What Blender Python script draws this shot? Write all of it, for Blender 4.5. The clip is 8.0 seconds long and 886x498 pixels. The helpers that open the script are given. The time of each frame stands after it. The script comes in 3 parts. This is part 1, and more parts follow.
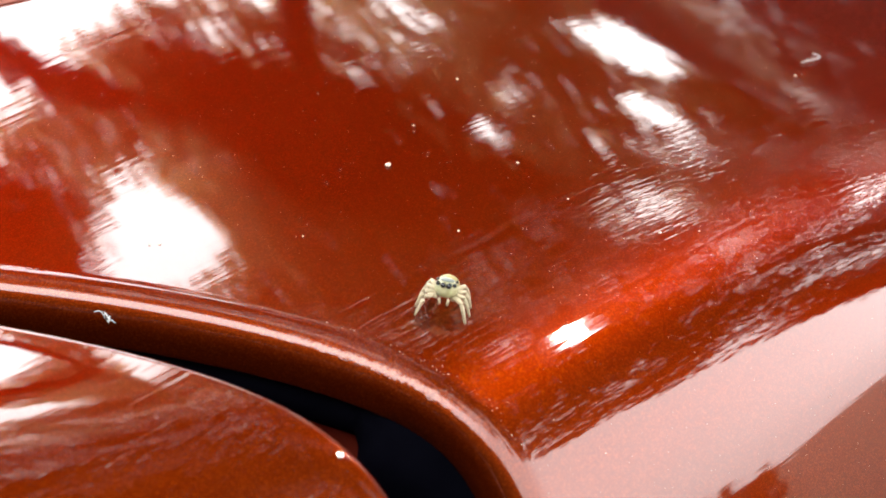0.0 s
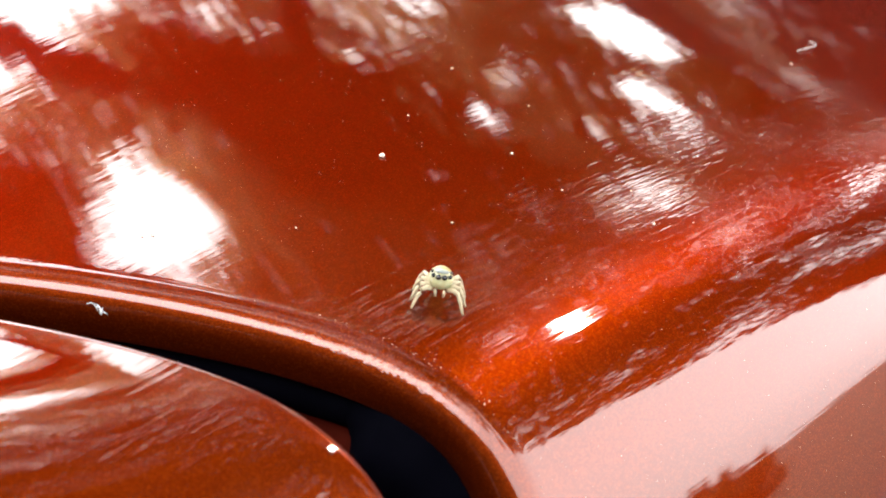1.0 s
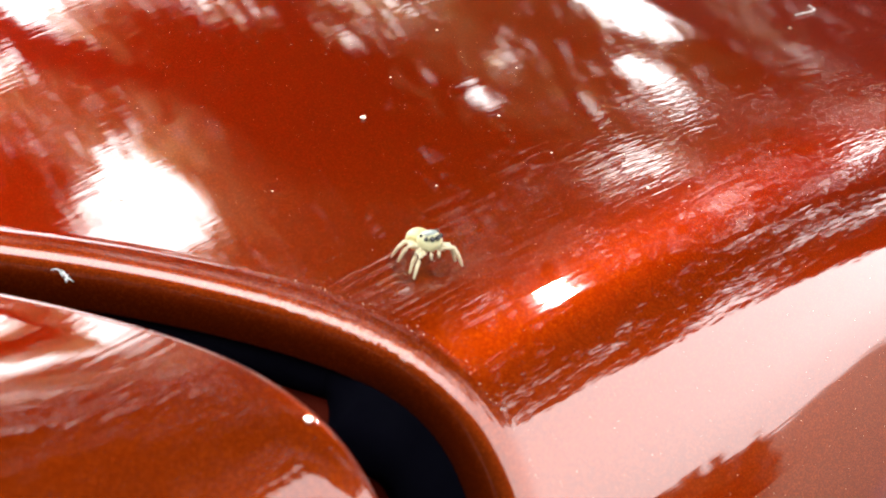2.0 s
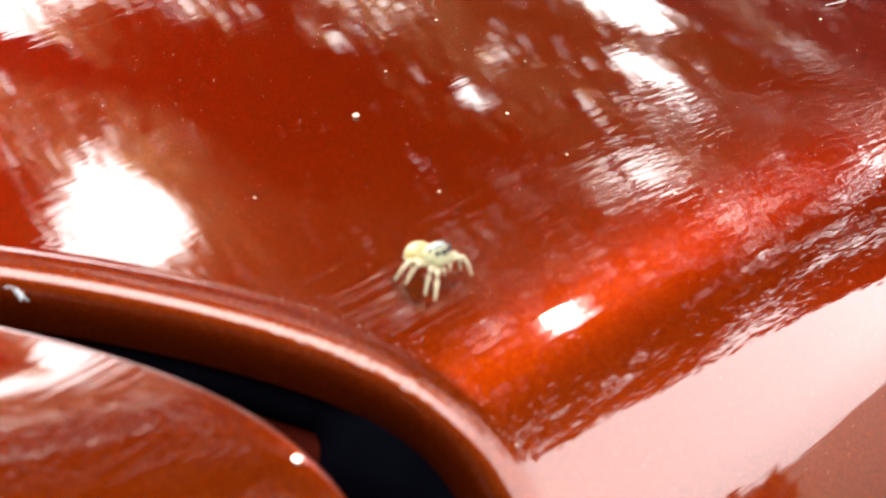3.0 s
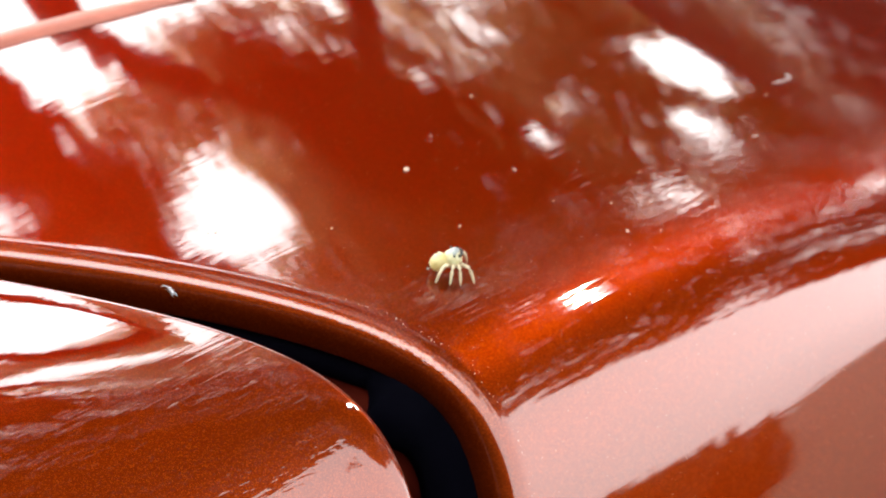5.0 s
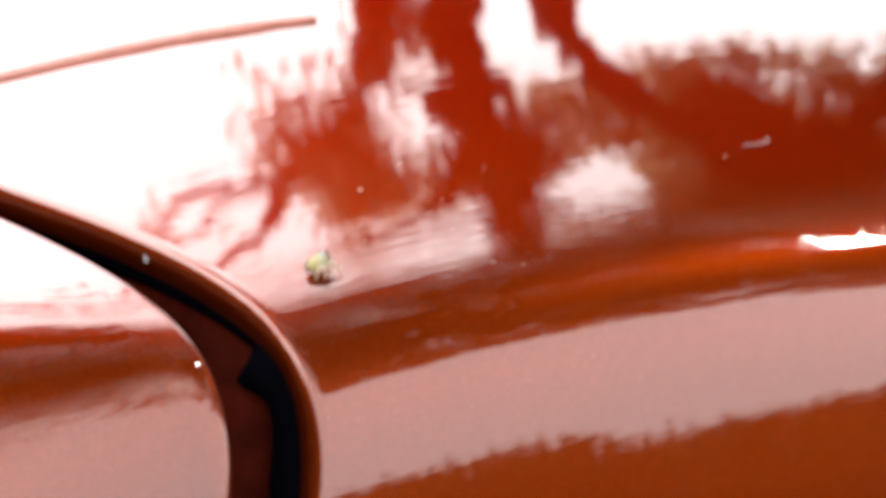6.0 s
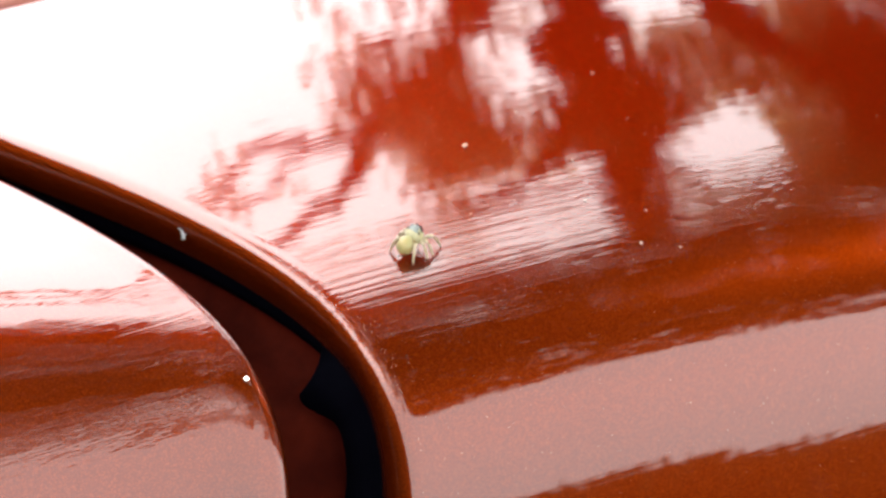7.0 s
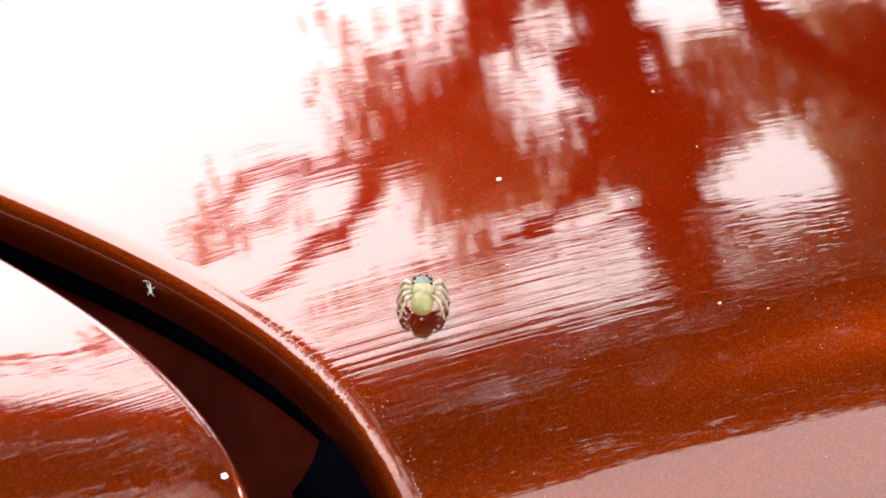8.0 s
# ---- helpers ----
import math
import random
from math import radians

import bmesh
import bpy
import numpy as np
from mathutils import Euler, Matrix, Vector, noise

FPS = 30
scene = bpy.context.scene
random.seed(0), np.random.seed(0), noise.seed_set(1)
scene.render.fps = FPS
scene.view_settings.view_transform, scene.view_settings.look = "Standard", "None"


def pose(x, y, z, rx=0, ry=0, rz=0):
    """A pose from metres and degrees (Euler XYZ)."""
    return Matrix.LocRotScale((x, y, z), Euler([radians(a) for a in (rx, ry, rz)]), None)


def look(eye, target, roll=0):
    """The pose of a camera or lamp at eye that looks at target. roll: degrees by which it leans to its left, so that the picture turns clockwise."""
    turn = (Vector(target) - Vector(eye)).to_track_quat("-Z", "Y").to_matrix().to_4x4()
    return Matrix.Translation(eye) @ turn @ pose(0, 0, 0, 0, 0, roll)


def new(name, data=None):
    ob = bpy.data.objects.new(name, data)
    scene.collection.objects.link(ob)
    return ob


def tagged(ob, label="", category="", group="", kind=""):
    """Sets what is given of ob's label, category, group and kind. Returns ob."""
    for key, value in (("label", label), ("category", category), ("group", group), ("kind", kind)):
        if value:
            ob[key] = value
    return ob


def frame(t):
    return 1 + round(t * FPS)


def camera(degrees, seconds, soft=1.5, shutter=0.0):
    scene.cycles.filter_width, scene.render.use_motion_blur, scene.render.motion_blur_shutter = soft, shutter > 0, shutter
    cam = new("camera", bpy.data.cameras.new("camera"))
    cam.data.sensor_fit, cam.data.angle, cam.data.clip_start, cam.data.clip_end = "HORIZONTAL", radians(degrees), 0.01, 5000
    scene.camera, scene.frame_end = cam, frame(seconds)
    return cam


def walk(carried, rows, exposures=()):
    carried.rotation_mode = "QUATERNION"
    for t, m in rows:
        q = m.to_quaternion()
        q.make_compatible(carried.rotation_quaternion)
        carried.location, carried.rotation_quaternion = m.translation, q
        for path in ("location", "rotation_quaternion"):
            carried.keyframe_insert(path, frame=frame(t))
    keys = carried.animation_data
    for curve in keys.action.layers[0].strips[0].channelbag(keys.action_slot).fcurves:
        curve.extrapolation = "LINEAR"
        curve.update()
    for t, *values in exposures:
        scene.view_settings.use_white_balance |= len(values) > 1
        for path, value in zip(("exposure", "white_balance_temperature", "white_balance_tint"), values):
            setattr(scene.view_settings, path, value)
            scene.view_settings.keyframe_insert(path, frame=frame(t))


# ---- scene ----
MM = 0.001
BASE = Vector((0.0, 0.0, 0.95))      # the corner of the bonnet, above the road

cam = camera(22.0, 8.0, soft=1.7)
cam.data.dof.use_dof = True
cam.data.dof.focus_distance = 0.153
cam.data.dof.aperture_fstop = 82.0
PATH = [
    (0.0, pose(-0.08947, -0.06836, 1.02298, 61.15, -3.56, -49.39)),
    (0.5, pose(-0.08898, -0.06853, 1.02451, 60.68, -3.70, -49.25)),
    (1.0, pose(-0.08864, -0.06826, 1.02389, 60.51, -3.63, -49.31)),
    (1.5, pose(-0.08807, -0.06902, 1.02269, 60.46, -3.55, -49.36)),
    (3.0, pose(-0.07428, -0.05612, 1.01078, 60.86, -3.69, -50.04)),
    (3.5, pose(-0.07327, -0.05831, 1.01267, 60.58, -3.48, -49.84)),
    (4.0, pose(-0.07303, -0.05802, 1.01098, 61.16, -3.29, -49.98)),
    (4.2, pose(-0.07324, -0.05784, 1.01228, 60.65, -3.29, -49.47)),
    (5.3, pose(-0.11416, -0.11842, 1.06060, 59.22, -4.03, -42.82)),
    (5.5, pose(-0.09634, -0.13968, 1.07441, 56.89, -2.79, -35.90)),
    (6.0, pose(-0.06148, -0.17669, 1.09547, 54.68, 0.83, -24.72)),
    (6.5, pose(-0.05798, -0.17523, 1.09293, 54.45, 2.48, -22.89)),
    (7.0, pose(-0.04428, -0.12881, 1.06155, 53.62, 1.62, -22.68)),
    (7.5, pose(-0.03723, -0.10277, 1.04450, 54.11, 1.29, -22.24)),
    (8.0, pose(-0.03409, -0.09932, 1.04167, 54.21, 1.48, -22.31)),
]
EXPOSURES = [(0.0, 2.75), (1.0, 2.95), (1.7, 3.05), (4.2, 3.05), (5.3, 2.75), (6.0, 2.5), (8.0, 2.42)]
walk(cam, PATH, EXPOSURES)

# ---- light ----
SUN_AZ, SUN_EL = 88.0, 42.4
GLOW_AZ, GLOW_EL = -30.0, 35.0        # the brightest part of the thin cloud
world = bpy.data.worlds.new("world")
scene.world = world
world.use_nodes = True
wn, wl = world.node_tree.nodes, world.node_tree.links
sky = wn.new("ShaderNodeTexSky")
sky.sky_type = "NISHITA"
sky.sun_disc = False
sky.sun_elevation = radians(SUN_EL)
sky.sun_rotation = radians(SUN_AZ)
sky.air_density, sky.dust_density, sky.ozone_density = 1.0, 5.0, 1.0
haze = wn.new("ShaderNodeHueSaturation")
haze.inputs["Saturation"].default_value = 0.12
wl.new(sky.outputs["Color"], haze.inputs["Color"])
# thin cloud that brightens evenly towards one side of the sky
where = wn.new("ShaderNodeTexCoord")
towards = wn.new("ShaderNodeVectorMath")
towards.operation = "DOT_PRODUCT"
towards.inputs[1].default_value = (math.sin(radians(GLOW_AZ)) * math.cos(radians(GLOW_EL)), math.cos(radians(GLOW_AZ)) * math.cos(radians(GLOW_EL)), math.sin(radians(GLOW_EL)))
wl.new(where.outputs["Generated"], towards.inputs[0])
bright = wn.new("ShaderNodeMapRange")
bright.inputs["From Min"].default_value, bright.inputs["From Max"].default_value = 0.3, 0.95
bright.inputs["To Min"].default_value, bright.inputs["To Max"].default_value = 9.5, 27.0
wl.new(towards.outputs["Value"], bright.inputs["Value"])
cloud = wn.new("ShaderNodeVectorMath")
cloud.operation = "SCALE"
cloud.inputs[0].default_value = (1.0, 0.985, 0.965)
wl.new(bright.outputs["Result"], cloud.inputs["Scale"])
veil = wn.new("ShaderNodeMix")
veil.data_type = "RGBA"
veil.inputs["Factor"].default_value = 0.6
wl.new(cloud.outputs["Vector"], veil.inputs["B"])
wl.new(haze.outputs["Color"], veil.inputs["A"])
wl.new(veil.outputs["Result"], wn["Background"].inputs["Color"])
wn["Background"].inputs["Strength"].default_value = 0.15

sun = new("sun", bpy.data.lights.new("sun", "SUN"))
sun.data.energy, sun.data.angle, sun.data.color = 0.38, radians(1.3), (1.0, 0.94, 0.85)
a, e = radians(SUN_AZ), radians(SUN_EL)
sun.matrix_world = look((6 * math.sin(a), 6 * math.cos(a), 9), (6 * math.sin(a) - math.sin(a) * math.cos(e), 6 * math.cos(a) - math.cos(a) * math.cos(e), 9 - math.sin(e)))


# ---- materials ----
def material(name, color, rough=0.5, metal=0.0, **more):
    m = bpy.data.materials.new(name)
    m.use_nodes = True
    b = m.node_tree.nodes["Principled BSDF"]
    b.inputs["Base Color"].default_value = (*color, 1)
    b.inputs["Roughness"].default_value = rough
    b.inputs["Metallic"].default_value = metal
    for k, v in more.items():
        b.inputs[k.replace("_", " ")].default_value = v
    return m


def noise_node(m, scale, detail=3.0, rough=0.5, stretch=(1, 1, 1)):
    nt = m.node_tree
    co = nt.nodes.new("ShaderNodeTexCoord")
    mp = nt.nodes.new("ShaderNodeMapping")
    mp.inputs["Scale"].default_value = stretch
    tx = nt.nodes.new("ShaderNodeTexNoise")
    tx.inputs["Scale"].default_value, tx.inputs["Detail"].default_value, tx.inputs["Roughness"].default_value = scale, detail, rough
    nt.links.new(co.outputs["Object"], mp.inputs["Vector"])
    nt.links.new(mp.outputs["Vector"], tx.inputs["Vector"])
    return tx


def ramp_node(m, source, stops):
    r = m.node_tree.nodes.new("ShaderNodeValToRGB")
    el = r.color_ramp.elements
    while len(el) < len(stops):
        el.new(0.5)
    for q, (at, c) in zip(el, stops):
        q.position, q.color = at, (*c, 1)
    m.node_tree.links.new(source, r.inputs["Fac"])
    return r


def varied(name, dark, light, scale, rough=0.8, bump=0.3, distance=0.01, **more):
    m = material(name, light, rough, **more)
    nt, b = m.node_tree, m.node_tree.nodes["Principled BSDF"]
    n = noise_node(m, scale, 6.0, 0.6)
    nt.links.new(ramp_node(m, n.outputs["Fac"], [(0.3, dark), (0.7, light)]).outputs["Color"], b.inputs["Base Color"])
    bp = nt.nodes.new("ShaderNodeBump")
    bp.inputs["Strength"].default_value, bp.inputs["Distance"].default_value = bump, distance
    nt.links.new(noise_node(m, scale * 6, 4.0).outputs["Fac"], bp.inputs["Height"])
    nt.links.new(bp.outputs["Normal"], b.inputs["Normal"])
    return m


def paint_material():
    """Copper-red metallic car paint: flakes under a clear coat with orange peel."""
    m = material("car_paint", (0.115, 0.0125, 0.001), 0.46, 0.9, Specular_IOR_Level=0.0, Coat_Weight=1.0, Coat_Roughness=0.022, Coat_IOR=1.5, Specular_Tint=(0.5, 0.16, 0.05, 1.0))
    nt, b = m.node_tree, m.node_tree.nodes["Principled BSDF"]
    # flakes: each cell its own tone and tilt
    co = nt.nodes.new("ShaderNodeTexCoord")
    vo = nt.nodes.new("ShaderNodeTexVoronoi")
    vo.inputs["Scale"].default_value = 14000.0
    nt.links.new(co.outputs["Object"], vo.inputs["Vector"])
    sep = nt.nodes.new("ShaderNodeSeparateColor")
    nt.links.new(vo.outputs["Color"], sep.inputs["Color"])
    tone = ramp_node(m, sep.outputs["Red"], [(0.0, (0.09, 0.009, 0.0007)), (0.7, (0.115, 0.0125, 0.001)), (1.0, (0.185, 0.028, 0.003))])
    broad = noise_node(m, 35.0, 4.0)
    mix = nt.nodes.new("ShaderNodeMix")
    mix.data_type, mix.blend_type = "RGBA", "MULTIPLY"
    mix.inputs["Factor"].default_value = 0.25
    nt.links.new(tone.outputs["Color"], mix.inputs["A"])
    nt.links.new(broad.outputs["Fac"], mix.inputs["B"])
    nt.links.new(mix.outputs["Result"], b.inputs["Base Color"])
    # orange peel of the clear coat, drawn out a little along the bend
    peel = noise_node(m, 600.0, 2.0, 0.4, (0.16, 1.0, 1.0))
    wave = noise_node(m, 260.0, 2.0, 0.5, (0.06, 1.0, 1.0))
    b1 = nt.nodes.new("ShaderNodeBump")
    b1.inputs["Strength"].default_value, b1.inputs["Distance"].default_value = 1.0, 0.0000012
    b2 = nt.nodes.new("ShaderNodeBump")
    b2.inputs["Strength"].default_value, b2.inputs["Distance"].default_value = 1.0, 0.00001
    nt.links.new(peel.outputs["Fac"], b1.inputs["Height"])
    nt.links.new(wave.outputs["Fac"], b2.inputs["Height"])
    ripple = noise_node(m, 2000.0, 2.0, 0.6, (0.012, 1.0, 1.0))
    b3 = nt.nodes.new("ShaderNodeBump")
    b3.inputs["Strength"].default_value, b3.inputs["Distance"].default_value = 1.0, 0.00005
    nt.links.new(ripple.outputs["Fac"], b3.inputs["Height"])
    # polishing lines: strong along the shoulder, faint further across the bonnet
    across = nt.nodes.new("ShaderNodeSeparateXYZ")
    nt.links.new(co.outputs["Object"], across.inputs["Vector"])
    fade = nt.nodes.new("ShaderNodeMapRange")
    fade.inputs["From Min"].default_value, fade.inputs["From Max"].default_value = 0.007, 0.016
    fade.inputs["To Min"].default_value, fade.inputs["To Max"].default_value = 1.0, 0.06
    nt.links.new(across.outputs["Y"], fade.inputs["Value"])
    side = nt.nodes.new("ShaderNodeMapRange")
    side.inputs["From Min"].default_value, side.inputs["From Max"].default_value = -0.0015, 0.0025
    side.inputs["To Min"].default_value, side.inputs["To Max"].default_value = 0.04, 1.0
    nt.links.new(across.outputs["Y"], side.inputs["Value"])
    both = nt.nodes.new("ShaderNodeMath")
    both.operation = "MULTIPLY"
    nt.links.new(fade.outputs["Result"], both.inputs[0])
    nt.links.new(side.outputs["Result"], both.inputs[1])
    nt.links.new(both.outputs["Value"], b3.inputs["Strength"])
    nt.links.new(b2.outputs["Normal"], b1.inputs["Normal"])
    nt.links.new(b1.outputs["Normal"], b3.inputs["Normal"])
    nt.links.new(b3.outputs["Normal"], b.inputs["Coat Normal"])
    nt.links.new(b2.outputs["Normal"], b.inputs["Normal"])
    return m


PAINT = paint_material()
# near-zero colour with hardly any sheen, so that the gap stays black
NEAR_BLACK = varied("near_black", (0.0005, 0.0005, 0.0012), (0.001, 0.001, 0.002), 300.0, 0.8, 0.2, 0.0001, IOR=1.03)
# body red darkened: the shut line's shade is put into the colour
CHANNEL_RED = varied("shaded_inner_red", (0.018, 0.0018, 0.001), (0.042, 0.005, 0.0022), 200.0, 0.6, 0.2, 0.0001, IOR=1.05)
# salmon tone of a reflected band, painted as a surface colour
REFLECTED_SALMON = varied("reflected_salmon", (0.17, 0.045, 0.028), (0.24, 0.07, 0.045), 250.0, 0.55, 0.2, 0.0001)
ROAD = varied("asphalt", (0.03, 0.03, 0.03), (0.055, 0.053, 0.05), 3.0, 0.9, 0.4, 0.01)
GRASS = varied("grass", (0.014, 0.022, 0.006), (0.035, 0.045, 0.014), 2.0, 0.9, 0.4, 0.02)
BARK = varied("bark", (0.03, 0.022, 0.016), (0.09, 0.07, 0.05), 8.0, 0.9, 0.6, 0.02)
TYRE = varied("tyre_rubber", (0.012, 0.012, 0.012), (0.025, 0.025, 0.025), 60.0, 0.85)
GLASS = material("dark_window_glass", (0.01, 0.012, 0.012), 0.02)
DUST = varied("pale_dust", (0.4, 0.28, 0.2), (0.7, 0.58, 0.48), 3000.0, 0.8, 0.2, 0.0001)
FLUFF = varied("white_fluff", (0.3, 0.3, 0.3), (0.5, 0.5, 0.5), 3000.0, 0.8, 0.2, 0.0001)
CHIP = material("bare_metal_chip", (0.9, 0.86, 0.8), 0.25, 1.0)


def leaf_material(name, dark, light):
    m = material(name, light, 0.6, Specular_IOR_Level=0.15)
    nt, b = m.node_tree, m.node_tree.nodes["Principled BSDF"]
    g = nt.nodes.new("ShaderNodeNewGeometry")
    r = ramp_node(m, g.outputs["Random Per Island"], [(0.0, dark), (0.8, light)])
    nt.links.new(r.outputs["Color"], b.inputs["Base Color"])
    tr = nt.nodes.new("ShaderNodeBsdfTranslucent")
    nt.links.new(r.outputs["Color"], tr.inputs["Color"])
    ms = nt.nodes.new("ShaderNodeMixShader")
    ms.inputs["Fac"].default_value = 0.6
    nt.links.new(b.outputs["BSDF"], ms.inputs[1])
    nt.links.new(tr.outputs["BSDF"], ms.inputs[2])
    nt.links.new(ms.outputs["Shader"], nt.nodes["Material Output"].inputs["Surface"])
    return m


# one leaf tint twice: brightened as if lit, then with shade in the colour
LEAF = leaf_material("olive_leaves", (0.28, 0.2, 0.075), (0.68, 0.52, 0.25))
SHADE_LEAF = leaf_material("shaded_leaves", (0.03, 0.026, 0.008), (0.09, 0.075, 0.025))
FAR_LEAF = leaf_material("dark_leaves", (0.025, 0.03, 0.01), (0.05, 0.055, 0.018))


# ---- mesh helpers ----
def mesh_object(name, verts, faces, mat, parent=None, label="", smooth=True):
    me = bpy.data.meshes.new(name)
    me.from_pydata([tuple(v) for v in verts], [], faces)
    me.materials.append(mat)
    if smooth:
        me.polygons.foreach_set("use_smooth", [True] * len(me.polygons))
    me.update()
    ob = new(name, me)
    if parent:
        ob.parent = parent
    if label:
        ob["label"] = label
    return ob


def part(name, bm, mat, parent, label="", smooth=True):
    bmesh.ops.recalc_face_normals(bm, faces=bm.faces)
    me = bpy.data.meshes.new(name)
    bm.to_mesh(me)
    bm.free()
    me.materials.append(mat)
    if smooth:
        me.polygons.foreach_set("use_smooth", [True] * len(me.polygons))
    ob = new(name, me)
    if parent:
        ob.parent = parent
    if label:
        ob["label"] = label
    return ob


def grid_faces(rows, cols, flip=False):
    out = []
    for i in range(rows - 1):
        for j in range(cols - 1):
            q = (i * cols + j, i * cols + j + 1, (i + 1) * cols + j + 1, (i + 1) * cols + j)
            out.append(q[::-1] if flip else q)
    return out


# ---- the car's corner ----
def section(bend_at=-1.04, width=6.585, turn=1.0735):
    """The body's section in mm along its arc: from the side, over the shoulder, across the bonnet to the far side."""
    s = np.concatenate([np.linspace(-640, -60, 40), np.linspace(-59, -16, 60), np.linspace(-15.8, 20, 220), np.linspace(20.3, 90, 250),
                        np.linspace(91, 420, 50), np.linspace(430, 1250, 30), np.linspace(1260, 1800, 40)])
    th = 0.032 + turn * 0.5 * (1 + np.tanh(-(s - bend_at) / width)) - 0.00125 * np.clip(s, 0, 90) + 0.08 * np.clip((s - 90) / 300, 0, 1)
    th = th + 0.42 * np.clip((-s - 24) / 90, 0, 1) - 1.35 * np.clip((s - 1250) / 120, 0, 1)
    y, z = np.zeros_like(s), np.zeros_like(s)
    mid = 0.5 * (th[1:] + th[:-1])
    y[1:], z[1:] = np.cumsum(np.cos(mid) * np.diff(s)), np.cumsum(np.sin(mid) * np.diff(s))
    y0, z0 = SEAT
    return s, y - np.interp(8.0, s, y) + y0, z - np.interp(8.0, s, z) + z0, th


SEAT = (7.878, 1.600)          # where the section lies, 8 mm in from the shoulder


def fullness(u):
    """How far the panel's fall along the car has grown at a distance u (mm): even at first, then less and less."""
    w = np.maximum(u - 30.0, 0.0)
    grown = np.where(u < 30.0, np.where(u < -12, -12 - 22 * (1 - np.exp((u + 12) / 22.0)), u), 30.0 + 35.0 * (1 - np.exp(-w / 35.0)))
    back = np.clip((u - 130.0) / 260.0, 0, 1)
    return grown * (1 - back * back * (3 - 2 * back))


CROWN_U = np.linspace(-300.0, 4000.0, 8601)
CROWN_F = np.cumsum(fullness(CROWN_U)) * 0.5
CROWN_F = CROWN_F - np.interp(0.0, CROWN_U, CROWN_F)


def crown(x, y):
    """The bonnet's crown in mm: it falls away along the car on both sides, and twists a little."""
    u, v = np.asarray(x) - 8.0, np.clip(np.asarray(y) - 10.0, -40.0, 90.0)
    return -0.003844 * np.interp(u, CROWN_U, CROWN_F) + 0.00129 * fullness(u) * v


def gap_line(s):
    """How far the bonnet's edge runs along x, in mm, at each place of the section."""
    q = np.clip(s, -45, 75)
    return -0.0874 * q - 0.011854 * q * q + 0.0001 * q ** 3


def gap_width(s):
    q = np.clip(s, -40, 70)
    return 8.32 - 0.0596 * q - 0.000468 * q * q


def sheet(name, sec_of, edge, across, mat, parent, label, flip):
    """A panel swept along x: for each place of the section a row of (x from the edge, depth below the skin).
    sec_of gives the section that holds at a distance from the edge."""
    cols = []
    for dx, d in across:
        s, y, z, th = sec_of(dx)
        px, py = edge + dx, y + d * np.sin(th)
        cols.append(np.stack([px * MM, BASE.y + py * MM, BASE.z + (z - d * np.cos(th) + crown(px, y)) * MM], -1))
    verts = np.stack(cols, 1).reshape(-1, 3)
    return mesh_object(name, verts.tolist(), grid_faces(len(edge), len(across), flip), mat, parent, label)


def rolled(r, hem, out, side):
    """A panel's edge: flank, rolled lip of radius r, then the skin running away to out (mm); side +1 to the right."""
    pts = [(side * 6.0, hem + 0.6), (side * 0.6, hem + 0.6), (side * -0.1, hem + 0.35), (side * -0.35, hem)]
    c = -0.35 + r
    for k in range(0, 13):
        a_ = math.pi / 2 * k / 12
        pts.append((side * (c - r * math.cos(a_)), r - r * math.sin(a_)))
    for d in out:
        pts.append((side * d, 0.0))
    return pts


car = tagged(new("car"), "copper-red metallic car standing on the asphalt", "car")
LID = section()
S_, LY, LZ, LTH = LID
lid_edge = gap_line(S_)

away = [2.3, 3.0, 4, 5, 7, 10, 14, 20, 28, 38, 50, 65, 85, 110, 150, 210]
sheet("bonnet", lambda d: LID, lid_edge, rolled(2.2, 3.4, away + [300, 450, 650, 850, 1050], 1), PAINT, car,
      "bonnet with a rolled edge and a sharply bent shoulder", False)


def nose_section(d):
    """The nose panel's shoulder sets back a few mm away from its edge."""
    w = 1 - math.exp(-max(abs(d) - 1.2, 0.0) / 24.0)
    s, y, z, th = section(0.4 + 12.5 * w, 7.0 + 7.5 * w)
    return s, y - 0.33, z + 0.89, th


nose_edge = lid_edge - gap_width(S_)
sheet("nose_panel", nose_section, nose_edge, rolled(1.0, 8.0, away, -1) + [(-230, 4.0), (-245, 14.0), (-256, 40.0), (-262, 90.0), (-264, 160.0)], PAINT, car,
      "nose panel beside the shut line", True)

# the drain channel under the shut line and the near-black strip in it
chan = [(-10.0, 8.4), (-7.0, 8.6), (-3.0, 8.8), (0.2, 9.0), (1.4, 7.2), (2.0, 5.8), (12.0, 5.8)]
sheet("drain_channel", lambda d: LID, lid_edge, chan, CHANNEL_RED, car, "red drain channel with shade in its colour", False)


